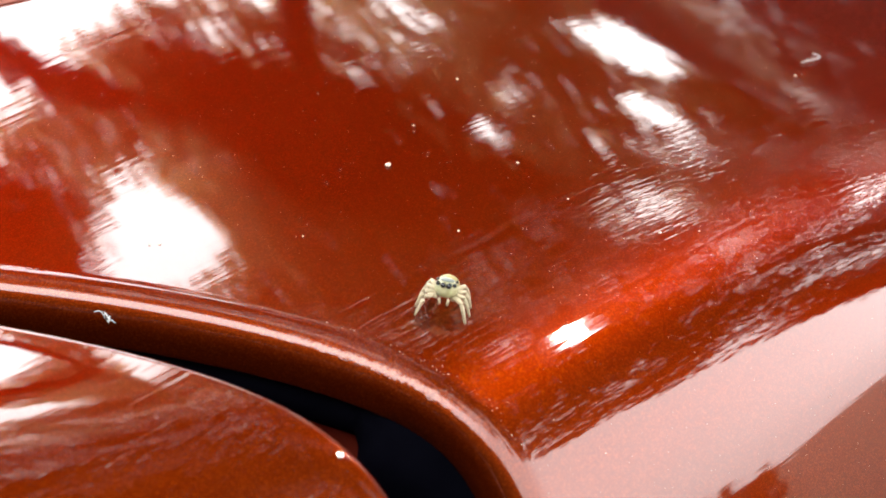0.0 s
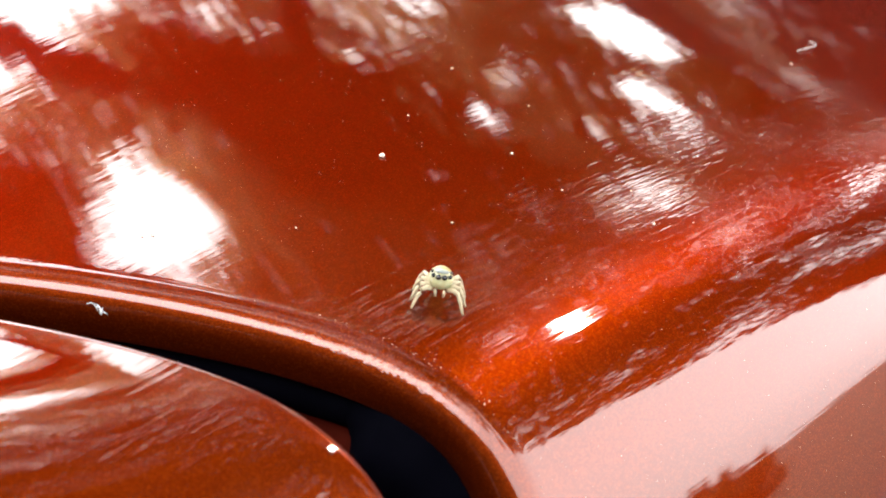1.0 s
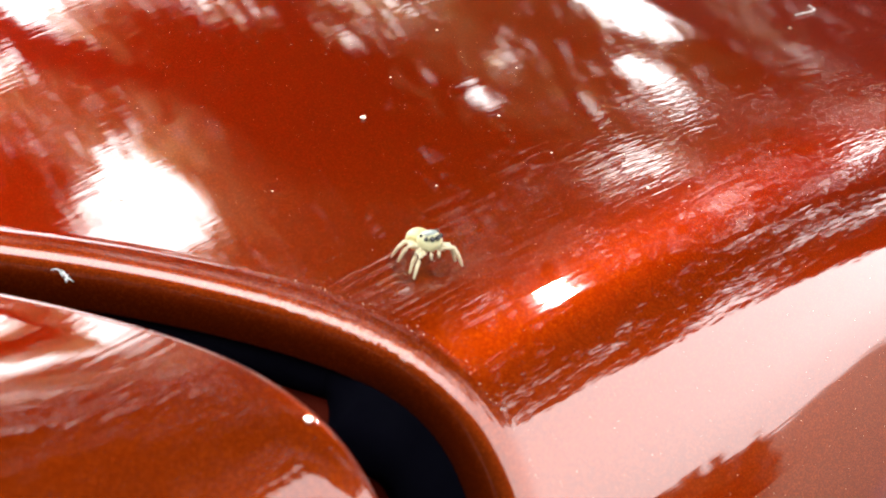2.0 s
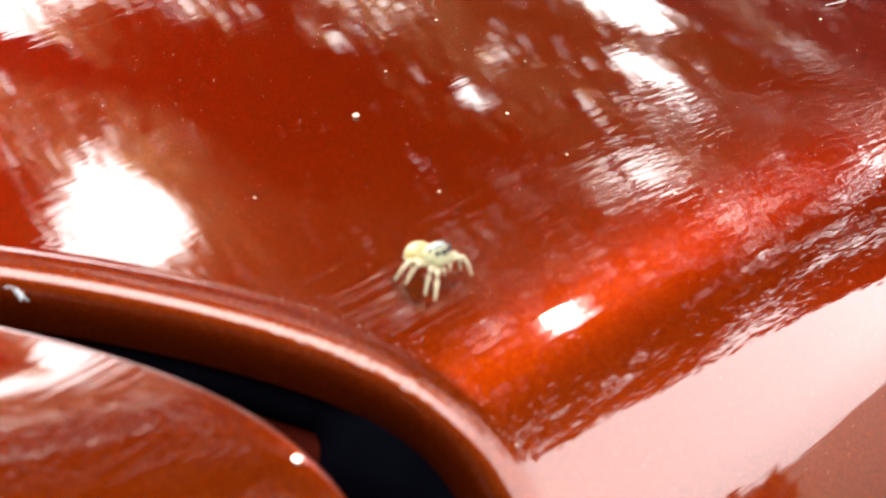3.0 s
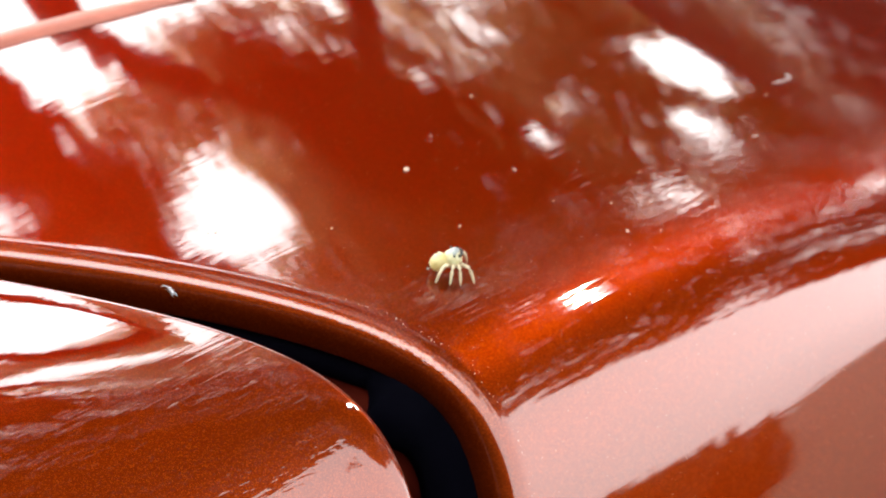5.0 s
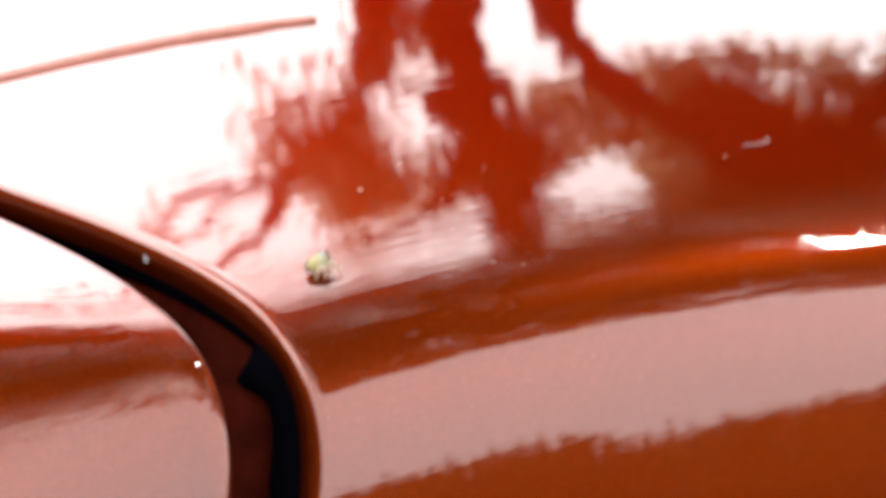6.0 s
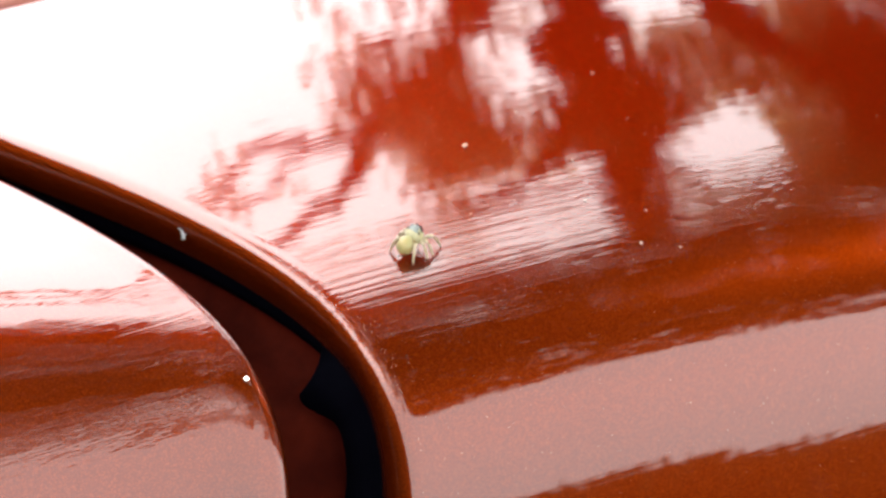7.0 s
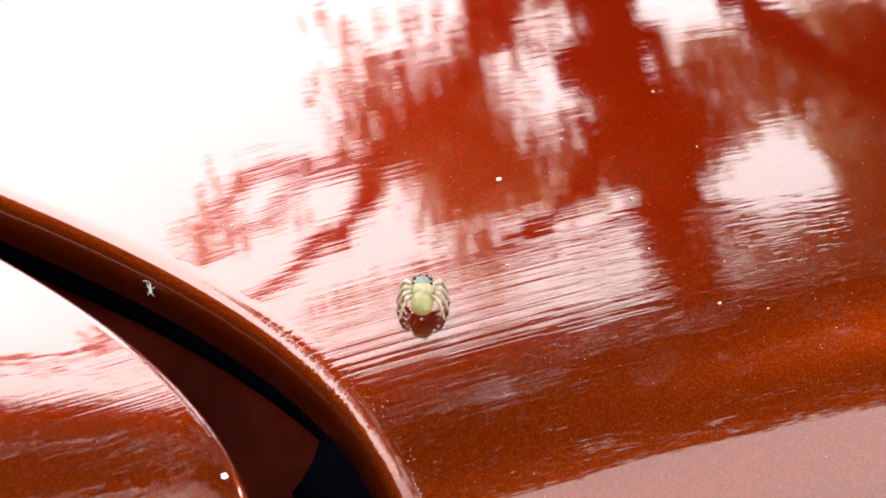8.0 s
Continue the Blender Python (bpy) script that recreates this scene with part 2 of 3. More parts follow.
def lobed_strip():
    """A near-black strip under the bonnet's edge, with soft lobes along it."""
    ring = [(4.0, 9.4), (-0.2, 9.4), (-0.9, 8.2), (-1.1, 6.4), (-0.8, 4.6), (-0.1, 3.5), (1.2, 3.1), (4.0, 3.1)]
    verts = []
    for i in range(len(S_)):
        low = min(max((8.0 - S_[i]) / 3.5, 0.0), 1.0)      # full depth down the side, a thin strip along the top
        swell = math.exp(-((S_[i] - 3.0) / 3.2) ** 2) * 1.5 + 0.5 * math.exp(-((S_[i] + 13) / 4.0) ** 2) + 0.4 * math.exp(-((S_[i] + 24) / 5.0) ** 2)
        for dx, d in ring:
            q = dx + 1.4 * (1 - low) - (swell + 1.2) * low * math.exp(-((d - 6.4) / 2.4) ** 2)
            d_ = 3.1 + (d - 3.1) * (0.6 + 0.4 * low)
            fall = float(crown(lid_edge[i] + q, LY[i]))
            verts.append(((lid_edge[i] + q) * MM, (LY[i] + d_ * math.sin(LTH[i])) * MM, BASE.z + (LZ[i] - d_ * math.cos(LTH[i]) + fall) * MM))
    return mesh_object("near_black_strip", verts, grid_faces(len(S_), len(ring)), NEAR_BLACK, car, "near-black lobed strip under the bonnet's edge")


lobed_strip()


def lid_point(s, x, lift=0.0):
    """A place on the bonnet's skin, in metres: s along the section and x along the car, both in mm."""
    t_, y_ = float(np.interp(s, S_, LTH)), float(np.interp(s, S_, LY))
    return Vector((x * MM, (y_ - lift * math.sin(t_)) * MM, BASE.z + (float(np.interp(s, S_, LZ)) + float(crown(x, y_)) + lift * math.cos(t_)) * MM))


def reflection_strip():
    """Stand-in for a reflection: a low rounded strip, slanting across the bonnet, tapering out."""
    rows_, n = [], 60
    for i in range(n + 1):
        x = -75.0 + 103.0 * i / n
        half = 1.45 * min(1.0, (28.5 - x) / 9.0) ** 0.5
        at_s = 67.9 - 0.23 * x
        rows_.append([lid_point(at_s + half * c, x, 0.62 * (1 - c * c) ** 0.5 - 0.05) for c in (-1, -0.85, -0.5, 0, 0.5, 0.85, 1)])
    verts = [p for r in rows_ for p in r]
    return mesh_object("reflection_strip", verts, grid_faces(n + 1, 7, True), REFLECTED_SALMON, car, "added dull salmon-red strip in place of a reflection on the bonnet")


reflection_strip()


def box_bm(size, centre, bevel=0.0, segments=2):
    bm = bmesh.new()
    bmesh.ops.create_cube(bm, size=1.0)
    bmesh.ops.scale(bm, vec=size, verts=bm.verts)
    if bevel:
        bmesh.ops.bevel(bm, geom=bm.edges[:], offset=bevel, segments=segments, profile=0.5, affect="EDGES")
    bmesh.ops.translate(bm, vec=centre, verts=bm.verts)
    return bm


def loft(rings):
    bm = bmesh.new()
    vs = [[bm.verts.new(p) for p in r] for r in rings]
    n = len(vs[0])
    for a_, b_ in zip(vs, vs[1:]):
        for k in range(n):
            bm.faces.new((a_[k], a_[(k + 1) % n], b_[(k + 1) % n], b_[k]))
    bm.faces.new(vs[0][::-1])
    bm.faces.new(vs[-1])
    return bm


# the body behind the bonnet, cabin, bumper and wheels
sheet("body_shell", lambda d: section(), np.full(len(S_), 1054.0), [(0.0, 30.0), (0.0, 2.0), (2.0, 0.0), (400, 0.0), (1000, 0.0), (1700, 0.0), (2350, 0.0), (2420, 12.0), (2450, 45.0), (2465, 130.0), (2468, 220.0)],
      PAINT, car, "doors and rear wings in one copper-red sweep", False)


def cabin_ring(x, half, z1, grow=0.0):
    """A rounded arch across the car at x: from sill to roof and down again."""
    out = []
    for k in range(15):
        t_ = math.pi * k / 14
        c, s_ = math.cos(t_), math.sin(t_)
        out.append((x, 0.6 - (half + grow) * math.copysign(abs(c) ** 0.55, c), 0.84 + (z1 - 0.84 + grow) * s_ ** 0.5))
    return out


CABIN = [(1.12, 0.66, 0.93), (1.3, 0.66, 1.06), (1.5, 0.65, 1.21), (1.72, 0.63, 1.34), (2.05, 0.62, 1.39), (2.45, 0.62, 1.38), (2.8, 0.62, 1.28), (3.1, 0.63, 1.1), (3.3, 0.64, 0.94)]
part("cabin", loft([cabin_ring(*q) for q in CABIN]), PAINT, car)


def pane(name, stations, k0, k1, label):
    """A glass pane lying 4 mm proud of the cabin, over some of its arch."""
    bm = bmesh.new()
    rows_ = [[bm.verts.new(p_) for p_ in cabin_ring(*q, grow=0.004)[k0:k1]] for q in stations]
    for r0, r1 in zip(rows_, rows_[1:]):
        for i_ in range(len(r0) - 1):
            bm.faces.new((r0[i_], r0[i_ + 1], r1[i_ + 1], r1[i_]))
    return part(name, bm, GLASS, car, label)


pane("windscreen", CABIN[0:4], 3, 12, "dark windscreen")
pane("rear_window", CABIN[6:9], 3, 12, "dark rear window")
for k0, k1 in ((1, 3), (12, 14)):
    pane("side_window", CABIN[3:5], k0, k1, "dark side window")
    pane("side_window", CABIN[5:7], k0, k1, "dark side window")
part("lower_body", box_bm((3.3, 1.2, 0.3), (1.75, 0.6, 0.42), 0.06, 4), NEAR_BLACK, car, "dark underbody")
part("bumper", box_bm((0.34, 1.36, 0.3), (-0.08, 0.62, 0.55), 0.08, 5), PAINT, car, "copper-red front bumper")
for wx in (0.42, 2.95):
    for wy in (0.02, 1.2):
        bm = bmesh.new()
        prof = [(0.2, -0.1), (0.29, -0.1), (0.31, -0.075), (0.315, 0.0), (0.31, 0.075), (0.29, 0.1), (0.2, 0.1)]
        rings = [[bm.verts.new((wx + r * math.cos(k * math.pi / 18), wy + w, 0.35 + r * math.sin(k * math.pi / 18))) for r, w in prof] for k in range(36)]
        for k in range(36):
            for j in range(len(prof)):
                j2 = (j + 1) % len(prof)
                bm.faces.new((rings[k][j], rings[k][j2], rings[(k + 1) % 36][j2], rings[(k + 1) % 36][j]))
        part("tyre", bm, TYRE, car, "black tyre")


# ---- ground ----
def ground_sheet():
    bm = bmesh.new()
    bmesh.ops.create_grid(bm, x_segments=40, y_segments=40, size=400.0)
    return bm


tagged(part("ground", ground_sheet(), GRASS, None), "grass ground reaching to the horizon", "ground", kind="structure")
tagged(part("road", box_bm((60, 9, 0.06), (0, -1.0, 0.005), 0.0), ROAD, None), "grey asphalt under the car", "road", kind="structure")


# ---- trees ----
def tube(bm, pts, radii, sides=8):
    rings = []
    for i, p in enumerate(pts):
        d = (pts[min(i + 1, len(pts) - 1)] - pts[max(i - 1, 0)]).normalized()
        u = d.orthogonal().normalized()
        v = d.cross(u)
        rings.append([bm.verts.new(p + radii[i] * (math.cos(k * 2 * math.pi / sides) * u + math.sin(k * 2 * math.pi / sides) * v)) for k in range(sides)])
    for r0, r1 in zip(rings, rings[1:]):
        for k in range(sides):
            bm.faces.new((r0[k], r0[(k + 1) % sides], r1[(k + 1) % sides], r1[k]))
    bm.faces.new(rings[-1])
    bm.faces.new(rings[0][::-1])


def polar(az, dist, z):
    return Vector((dist * math.sin(radians(az)), dist * math.cos(radians(az)), z))


def leaves_mesh(rng, centres, per, leaf, origin=Vector((0, 0, 0)), bare=None):
    """Leaves round clump centres: (place, radius); each leaf a flat diamond. bare(az, el) tells where the crown stays open."""
    verts, faces = [], []
    for c, rad in centres:
        for _ in range(max(8, int(per * (rad / 0.5) ** 2))):
            v = Vector((rng.gauss(0, 1), rng.gauss(0, 1), rng.gauss(0, 0.8))).normalized() * rad * rng.random() ** 0.45
            p = c + Vector((v.x * 1.25, v.y * 1.25, v.z * 0.6))      # flat sprays
            d = Vector((rng.uniform(-1, 1), rng.uniform(-1, 1), rng.uniform(-0.6, 0.3))).normalized()
            u = (Matrix.Rotation(rng.uniform(0, 6.28), 3, d) @ d.orthogonal().normalized())
            L_, w_ = leaf * rng.uniform(0.7, 1.3), leaf * rng.uniform(0.3, 0.5)
            if bare and bare(*bearing(p + origin, rng)):
                continue
            n = len(verts)
            verts += [p, p + d * L_ * 0.5 + u * w_, p + d * L_, p + d * L_ * 0.5 - u * w_]
            faces.append((n, n + 1, n + 2, n + 3))
    return verts, faces


def bearing(p, rng):
    """Bearing and height angle of a place seen from the bonnet, with a little unevenness."""
    q = p - EYE
    return math.degrees(math.atan2(q.x, q.y)) + rng.gauss(0, 0.35), math.degrees(math.atan2(q.z, math.hypot(q.x, q.y))) + rng.gauss(0, 0.25)


EYE = Vector((0.0, 0.0, 0.95))


def at(az, el, dist):
    """A place seen from the bonnet at that bearing and height angle (degrees)."""
    return EYE + Vector((math.sin(radians(az)) * math.cos(radians(el)), math.cos(radians(az)) * math.cos(radians(el)), math.sin(radians(el)))) * dist


def tree(label, base, height, trunk_r, limbs, clumps, per, leaf, seed, leafmat, bare=None):
    """limbs: (points, thickness at the start and at the end); clumps: (place, radius)."""
    rng = random.Random(seed)
    t = tagged(new("tree"), label, "tree", "trees round the road")
    t.location = base
    bm = bmesh.new()
    pts = [Vector((rng.uniform(-0.04, 0.04) * i, rng.uniform(-0.04, 0.04) * i, height * i / 8)) for i in range(9)]
    tube(bm, pts, [trunk_r * (1.25 if i == 0 else 1 - 0.04 * i) for i in range(9)], 12)
    part("trunk", bm, BARK, t)
    for line, r0, r1 in limbs:
        bm = bmesh.new()
        line = [Vector(p) - base for p in line]
        fine = []
        for p, q in zip(line, line[1:]):
            for k in range(4):
                fine.append(p.lerp(q, k / 4) + Vector([rng.gauss(0, 0.025) for _ in range(3)]))
        fine.append(line[-1])
        tube(bm, fine, [r0 + (r1 - r0) * i / (len(fine) - 1) for i in range(len(fine))], 8)
        part("limb", bm, BARK, t)
    v, f = leaves_mesh(rng, [(Vector(c) - base, r) for c, r in clumps], per, leaf, base, bare)
    tagged(mesh_object("crown", v, f, leafmat, t, smooth=False), kind="stuff")
    return t


def spread(rng, az0, az1, el0, el1, d0, d1, n, r0, r1, keep=lambda a, e: True):
    out = []
    while len(out) < n:
        a_, e_ = rng.uniform(az0, az1), rng.uniform(el0, el1)
        if keep(a_, e_):
            out.append((at(a_, e_, rng.uniform(d0, d1)), rng.uniform(r0, r1)))
    return out


def oval(a_, e_, ca, ce, ra, re):
    return ((a_ - ca) / ra) ** 2 + ((e_ - ce) / re) ** 2 < 1


def arc(dist, *angles):
    """A line of places at one distance, from bearings and height angles."""
    return [at(az, el, dist) for az, el in angles]


rng = random.Random(5)
# the forked tree whose trunk stands out against the sky
D_A = 7.5
baseA = polar(27, D_A, 0)
limbsA = [(arc(D_A, (26.2, 14), (25.1, 22), (25.0, 27.2), (24.6, 29.5)), 0.2, 0.15),
          (arc(D_A, (24.8, 28.5), (23.6, 31), (22, 32.4), (19.8, 33.5), (18.3, 34.8), (16.7, 36.5), (13.5, 37.2), (9, 39)), 0.15, 0.025),
          (arc(D_A, (28, 14), (28.9, 20), (29.3, 26), (31.5, 28.6)), 0.2, 0.22),
          (arc(D_A, (30.9, 28.9), (32.5, 31.5), (34.3, 34.5), (37.2, 38), (41, 42), (46, 48)), 0.36, 0.16),
          (arc(7.3, (31, 33), (28.3, 36.5), (25.7, 38), (23.3, 39), (18, 41)), 0.11, 0.03),
          (arc(7.3, (33.5, 35.3), (29.5, 37.8), (26.5, 39.8), (23, 42)), 0.06, 0.02),
          (arc(7.2, (19.8, 33.5), (15.4, 33.6), (12.5, 33.1), (10, 34.1), (8.6, 35)), 0.045, 0.018),
          (arc(7.2, (15.4, 33.6), (12, 35.2), (9, 35.6), (5, 37)), 0.025, 0.012),
          (arc(7.4, (35, 34), (38, 34.4), (40.5, 35.4), (43, 37)), 0.12, 0.03),
          (arc(7.4, (38.5, 39), (42, 38.6), (47, 40)), 0.08, 0.03),
          (arc(8.0, (29, 13), (33.2, 20), (35.3, 24), (38.3, 25.4), (42.6, 26), (47, 26), (53, 25.2)), 0.2, 0.1),
          (arc(8.0, (44, 26), (50, 23.6), (57, 23.2), (63, 21)), 0.12, 0.05)]
clumpsA = (spread(rng, 17.6, 25, 30.6, 33.6, 7.0, 7.7, 20, 0.14, 0.26)
           + spread(rng, 15.6, 20, 28, 29.2, 7.0, 7.4, 3, 0.05, 0.1) + spread(rng, 20, 24, 28.4, 30.4, 7.0, 7.6, 6, 0.1, 0.16)
           + spread(rng, 21.5, 29, 31.8, 35.2, 7.2, 8.0, 18, 0.2, 0.34)
           + spread(rng, 24.6, 29.6, 24.5, 30, 7.2, 7.8, 24, 0.14, 0.24)
           + spread(rng, 29.5, 35.5, 29.8, 33.5, 7.2, 7.8, 16, 0.16, 0.3)
           + spread(rng, 34.5, 37.5, 30.4, 33, 7.4, 8.0, 7, 0.16, 0.28)
           + spread(rng, 34.2, 41, 26.6, 29.8, 7.6, 8.6, 20, 0.18, 0.32)
           + spread(rng, 21, 30, 35.2, 37.6, 7.0, 7.8, 9, 0.1, 0.2) + spread(rng, 36.5, 40.5, 33.8, 35.8, 7.2, 7.6, 6, 0.1, 0.18)
           + spread(rng, 8, 14, 33.4, 36.4, 6.8, 7.2, 6, 0.07, 0.13)
           + spread(rng, 12, 46, 38.5, 44, 6.8, 7.6, 16, 0.1, 0.22))


def gaps(a_, e_):
    """Narrow upright gaps between the hanging sprays, towards the sun."""
    return 56 < a_ < 103 and 14 < e_ < 43 and math.sin(a_ * 2.7 + 0.6 * math.sin(e_ * 0.35)) + 0.6 * math.sin(a_ * 6.1 + 0.2 * e_) > 0.7 + 0.02 * max(e_ - 34, 0)


def bareA(a_, e_):
    return oval(a_, e_, 30.7, 28.8, 1.1, 0.75) or oval(a_, e_, 33.8, 26.3, 2.2, 1.3) or bareB(a_, e_)


def bareB(a_, e_):
    """Where the sky shows through the crowns."""
    patch = oval(a_, e_, 40.3, 31.6, 3.1, 2.2) or oval(a_, e_, 38.6, 33.6, 2.4, 0.8)
    spots = oval(a_, e_, 53.2, 26.3, 1.1, 0.6) or oval(a_, e_, 54.6, 21.9, 1.8, 0.9) or oval(a_, e_, 59.6, 20.2, 0.9, 0.8) or oval(a_, e_, 51.3, 31.8, 1.0, 0.6)
    low = (oval(a_, e_, 61.6, 16.2, 1.7, 1.2) or oval(a_, e_, 60.4, 12.2, 2.2, 1.8) or oval(a_, e_, 64.6, 7, 2.2, 2.4) or oval(a_, e_, 53, 16.4, 1.1, 0.8)
           or oval(a_, e_, 56.6, 14.6, 0.8, 0.8) or oval(a_, e_, 53.5, 11.5, 1.7, 1.3))
    return patch or spots or low or gaps(a_, e_) or e_ < np.interp(a_, [38, 42, 46, 48.6, 50, 54], [24, 21.6, 18.6, 16.2, 11.5, -6.0])


tree("broad tree with a thick forked trunk and sparse olive leaves", baseA, 2.75, 0.3, limbsA, clumpsA, 300, 0.07, 1, LEAF, bareA)

# the spreading tree behind it
baseB = polar(57, 9.0, 0)
limbsB = [(arc(8.8, (57, 12), (55, 20), (52, 28), (49, 36)), 0.15, 0.05), (arc(8.6, (57, 15), (60, 22), (66, 27)), 0.08, 0.03),
          (arc(8.6, (55.5, 18), (50, 24), (45, 28), (44, 33)), 0.09, 0.03)]
clumpsB = (spread(rng, 40, 62, 20, 30, 8, 9.4, 120, 0.22, 0.4) + spread(rng, 42, 72, 28, 38, 7.8, 9.5, 170, 0.25, 0.45) + spread(rng, 46, 74, 37, 47, 7.6, 9, 90, 0.22, 0.4)
           + spread(rng, 49, 80, -4, 22, 8, 10, 240, 0.2, 0.42) + spread(rng, 57, 82, -4, 24, 8, 10, 190, 0.2, 0.42) + spread(rng, 60, 80, 20, 33, 8, 9.6, 90, 0.2, 0.4) + spread(rng, 54, 72, 7, 22, 7, 7.8, 150, 0.2, 0.36) + spread(rng, 37, 44, 33.5, 38, 7.8, 8.8, 14, 0.12, 0.24) + spread(rng, 41, 52, 15.5, 21.5, 8, 9.2, 16, 0.12, 0.24))
tree("spreading olive-green tree with a broad leafy crown", baseB, 2.4, 0.28, limbsB, clumpsB, 340, 0.075, 2, LEAF, bareB)
# dark core of the crown behind: its shade is put into the leaf colour
baseE = polar(48, 8.2, 0)
clumpsE = (spread(rng, 42, 57, 22.6, 28.4, 7.6, 8.2, 60, 0.2, 0.34, lambda a_, e_: oval(a_, e_, 49.5, 25.5, 8.5, 3.0))
           + spread(rng, 48, 62, 22.5, 26.5, 7.6, 8.2, 16, 0.18, 0.3) + spread(rng, 30.5, 36, 30, 34, 7.2, 7.4, 8, 0.14, 0.24))
tree("young tree with a dense crown in a shaded leaf colour", baseE, 2.6, 0.12, [(arc(8.0, (48, 12), (48.6, 18), (49, 24), (50, 27)), 0.12, 0.05)], clumpsE, 380, 0.08, 6, SHADE_LEAF, bareB)

# the tree over the car: its crown ends along a slanting edge behind the camera
EDGE = ((100, 4), (112, 9), (118, 15), (124, 21), (129, 27.5), (134, 31.5), (140, 35.5), (146, 38.5), (152, 40), (160, 41.5), (168, 50), (174, 70), (178, 89))


def bareC(a_, e_):
    if a_ > 108:
        return e_ < np.interp(a_, [q[0] for q in EDGE], [q[1] for q in EDGE])
    if a_ < 60:
        return e_ < np.interp(a_, [0, 38, 47, 60], [48, 46, 37, 33])
    return gaps(a_, e_) or oval(a_, e_, 88.0, 42.4, 3.2, 1.9) or oval(a_, e_, 87, 48.6, 0.9, 0.6)


baseC = polar(98, 4.9, 0)
limbsC = [([at(98, 38, 6.0), at(80, 50, 5.7), at(50, 60, 5.6)], 0.14, 0.04), ([at(98, 40, 6.0), at(110, 60, 5.4), at(150, 68, 5.6)], 0.14, 0.04),
          ([at(98, 34, 6.0), at(118, 36, 6), at(135, 45, 6.4)], 0.1, 0.03), ([at(80, 50, 5.7), at(40, 56, 6), at(5, 52, 6.3)], 0.07, 0.02),
          ([at(110, 60, 5.4), at(-150, 80, 5.6), at(-80, 66, 5.8)], 0.08, 0.02)]
clumpsC = (spread(rng, -5, 188, 40, 84, 5.0, 6.8, 420, 0.28, 0.48) + spread(rng, 60, 118, 28, 56, 5.4, 7.0, 130, 0.28, 0.45)
           + spread(rng, 108, 178, 6, 64, 6.2, 8.0, 560, 0.2, 0.34, lambda a_, e_: not bareC(a_, e_ + 2))
           + spread(rng, -14, 58, 46, 64, 5.4, 6.8, 170, 0.2, 0.4) + spread(rng, 58, 136, 40, 74, 5.4, 6.6, 230, 0.26, 0.42)
           + spread(rng, -70, -8, 46, 66, 5.6, 6.8, 150, 0.24, 0.4) + spread(rng, -175, 10, 56, 87, 5.2, 6.6, 240, 0.24, 0.42))
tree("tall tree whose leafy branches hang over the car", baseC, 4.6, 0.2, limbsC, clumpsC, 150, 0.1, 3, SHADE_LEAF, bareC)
baseD = polar(100, 9.5, 0)
clumpsD = spread(rng, 72, 122, 2, 40, 8.2, 10.5, 210, 0.45, 0.8)
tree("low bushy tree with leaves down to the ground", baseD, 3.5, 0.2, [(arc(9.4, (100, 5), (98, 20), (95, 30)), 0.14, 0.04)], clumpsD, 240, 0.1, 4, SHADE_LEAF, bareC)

# woods round the clearing, lower towards the open road
rw = random.Random(9)
far = []
SKYLINE = ((-180, 14), (-150, 20), (-125, 34), (-60, 38), (-30, 36), (-18, 20), (-8, 8), (0, 8), (60, 6), (100, 0), (128, 0), (133, 2.5), (140, 4.6), (146, 6.2), (152, 7.8), (154, 9.4), (165, 12), (180, 14))
for k in range(640):
    a_ = -180 + k * 360 / 640 + rw.uniform(-0.4, 0.4)
    d_ = rw.uniform(24, 30)
    if 98 < a_ < 130:
        continue
    top = d_ * math.tan(radians(float(np.interp(a_, [q[0] for q in SKYLINE], [q[1] for q in SKYLINE])))) * rw.uniform(0.98, 1.02) + 0.6
    n = max(1, int(top / 0.5))
    for j in range(n):
        far.append((polar(a_, d_, top * (j + 0.5) / n), 0.6))
v, f = leaves_mesh(rw, far, 34, 0.4)
tagged(mesh_object("far_woods", v, f, FAR_LEAF, None, smooth=False), "dark green woods round the clearing", "woods", kind="stuff")


# ---- dust and marks on the paint ----
def fleck(name, place, size, mat, seed, label="", category="", group="", flat=0.6):
    """A small lumpy grain."""
    r_ = random.Random(seed)
    bm = bmesh.new()
    bmesh.ops.create_icosphere(bm, subdivisions=2, radius=size * MM * 0.5)
    for v_ in bm.verts:
        v_.co *= r_.uniform(0.75, 1.2)
        v_.co.z *= flat
    ob = part(name, bm, mat, None)
    ob.location = place
    ob.rotation_euler = (0, 0, r_.uniform(0, 6))
    return tagged(ob, label, category, group)


GRAINS = [(22.85, 17.71, 0.4), (17.52, 25.42, 0.2), (5.45, 26.01, 0.22), (19.83, 6.03, 0.14), (25.72, -1.07, 0.2), (26.1, -1.6, 0.14), (13.51, 14.26, 0.17), (9.1, 28.26, 0.15),
          (17.54, 62.48, 0.22), (21.97, 32.88, 0.13), (29.65, 33.19, 0.2), (11.9, 24.0, 0.14), (4.2, 29.0, 0.15), (26.0, 24.0, 0.16)]
for k, (gs, gx, size) in enumerate(GRAINS):
    fleck("dust_grain", lid_point(gs, gx, size * 0.2), size, DUST, 40 + k, "pale grain of dust lying on the red paint", "dust", "dust grains on the bonnet")

# fine dust over the whole skin: too many to count
rd_ = random.Random(21)
dv, df = [], []


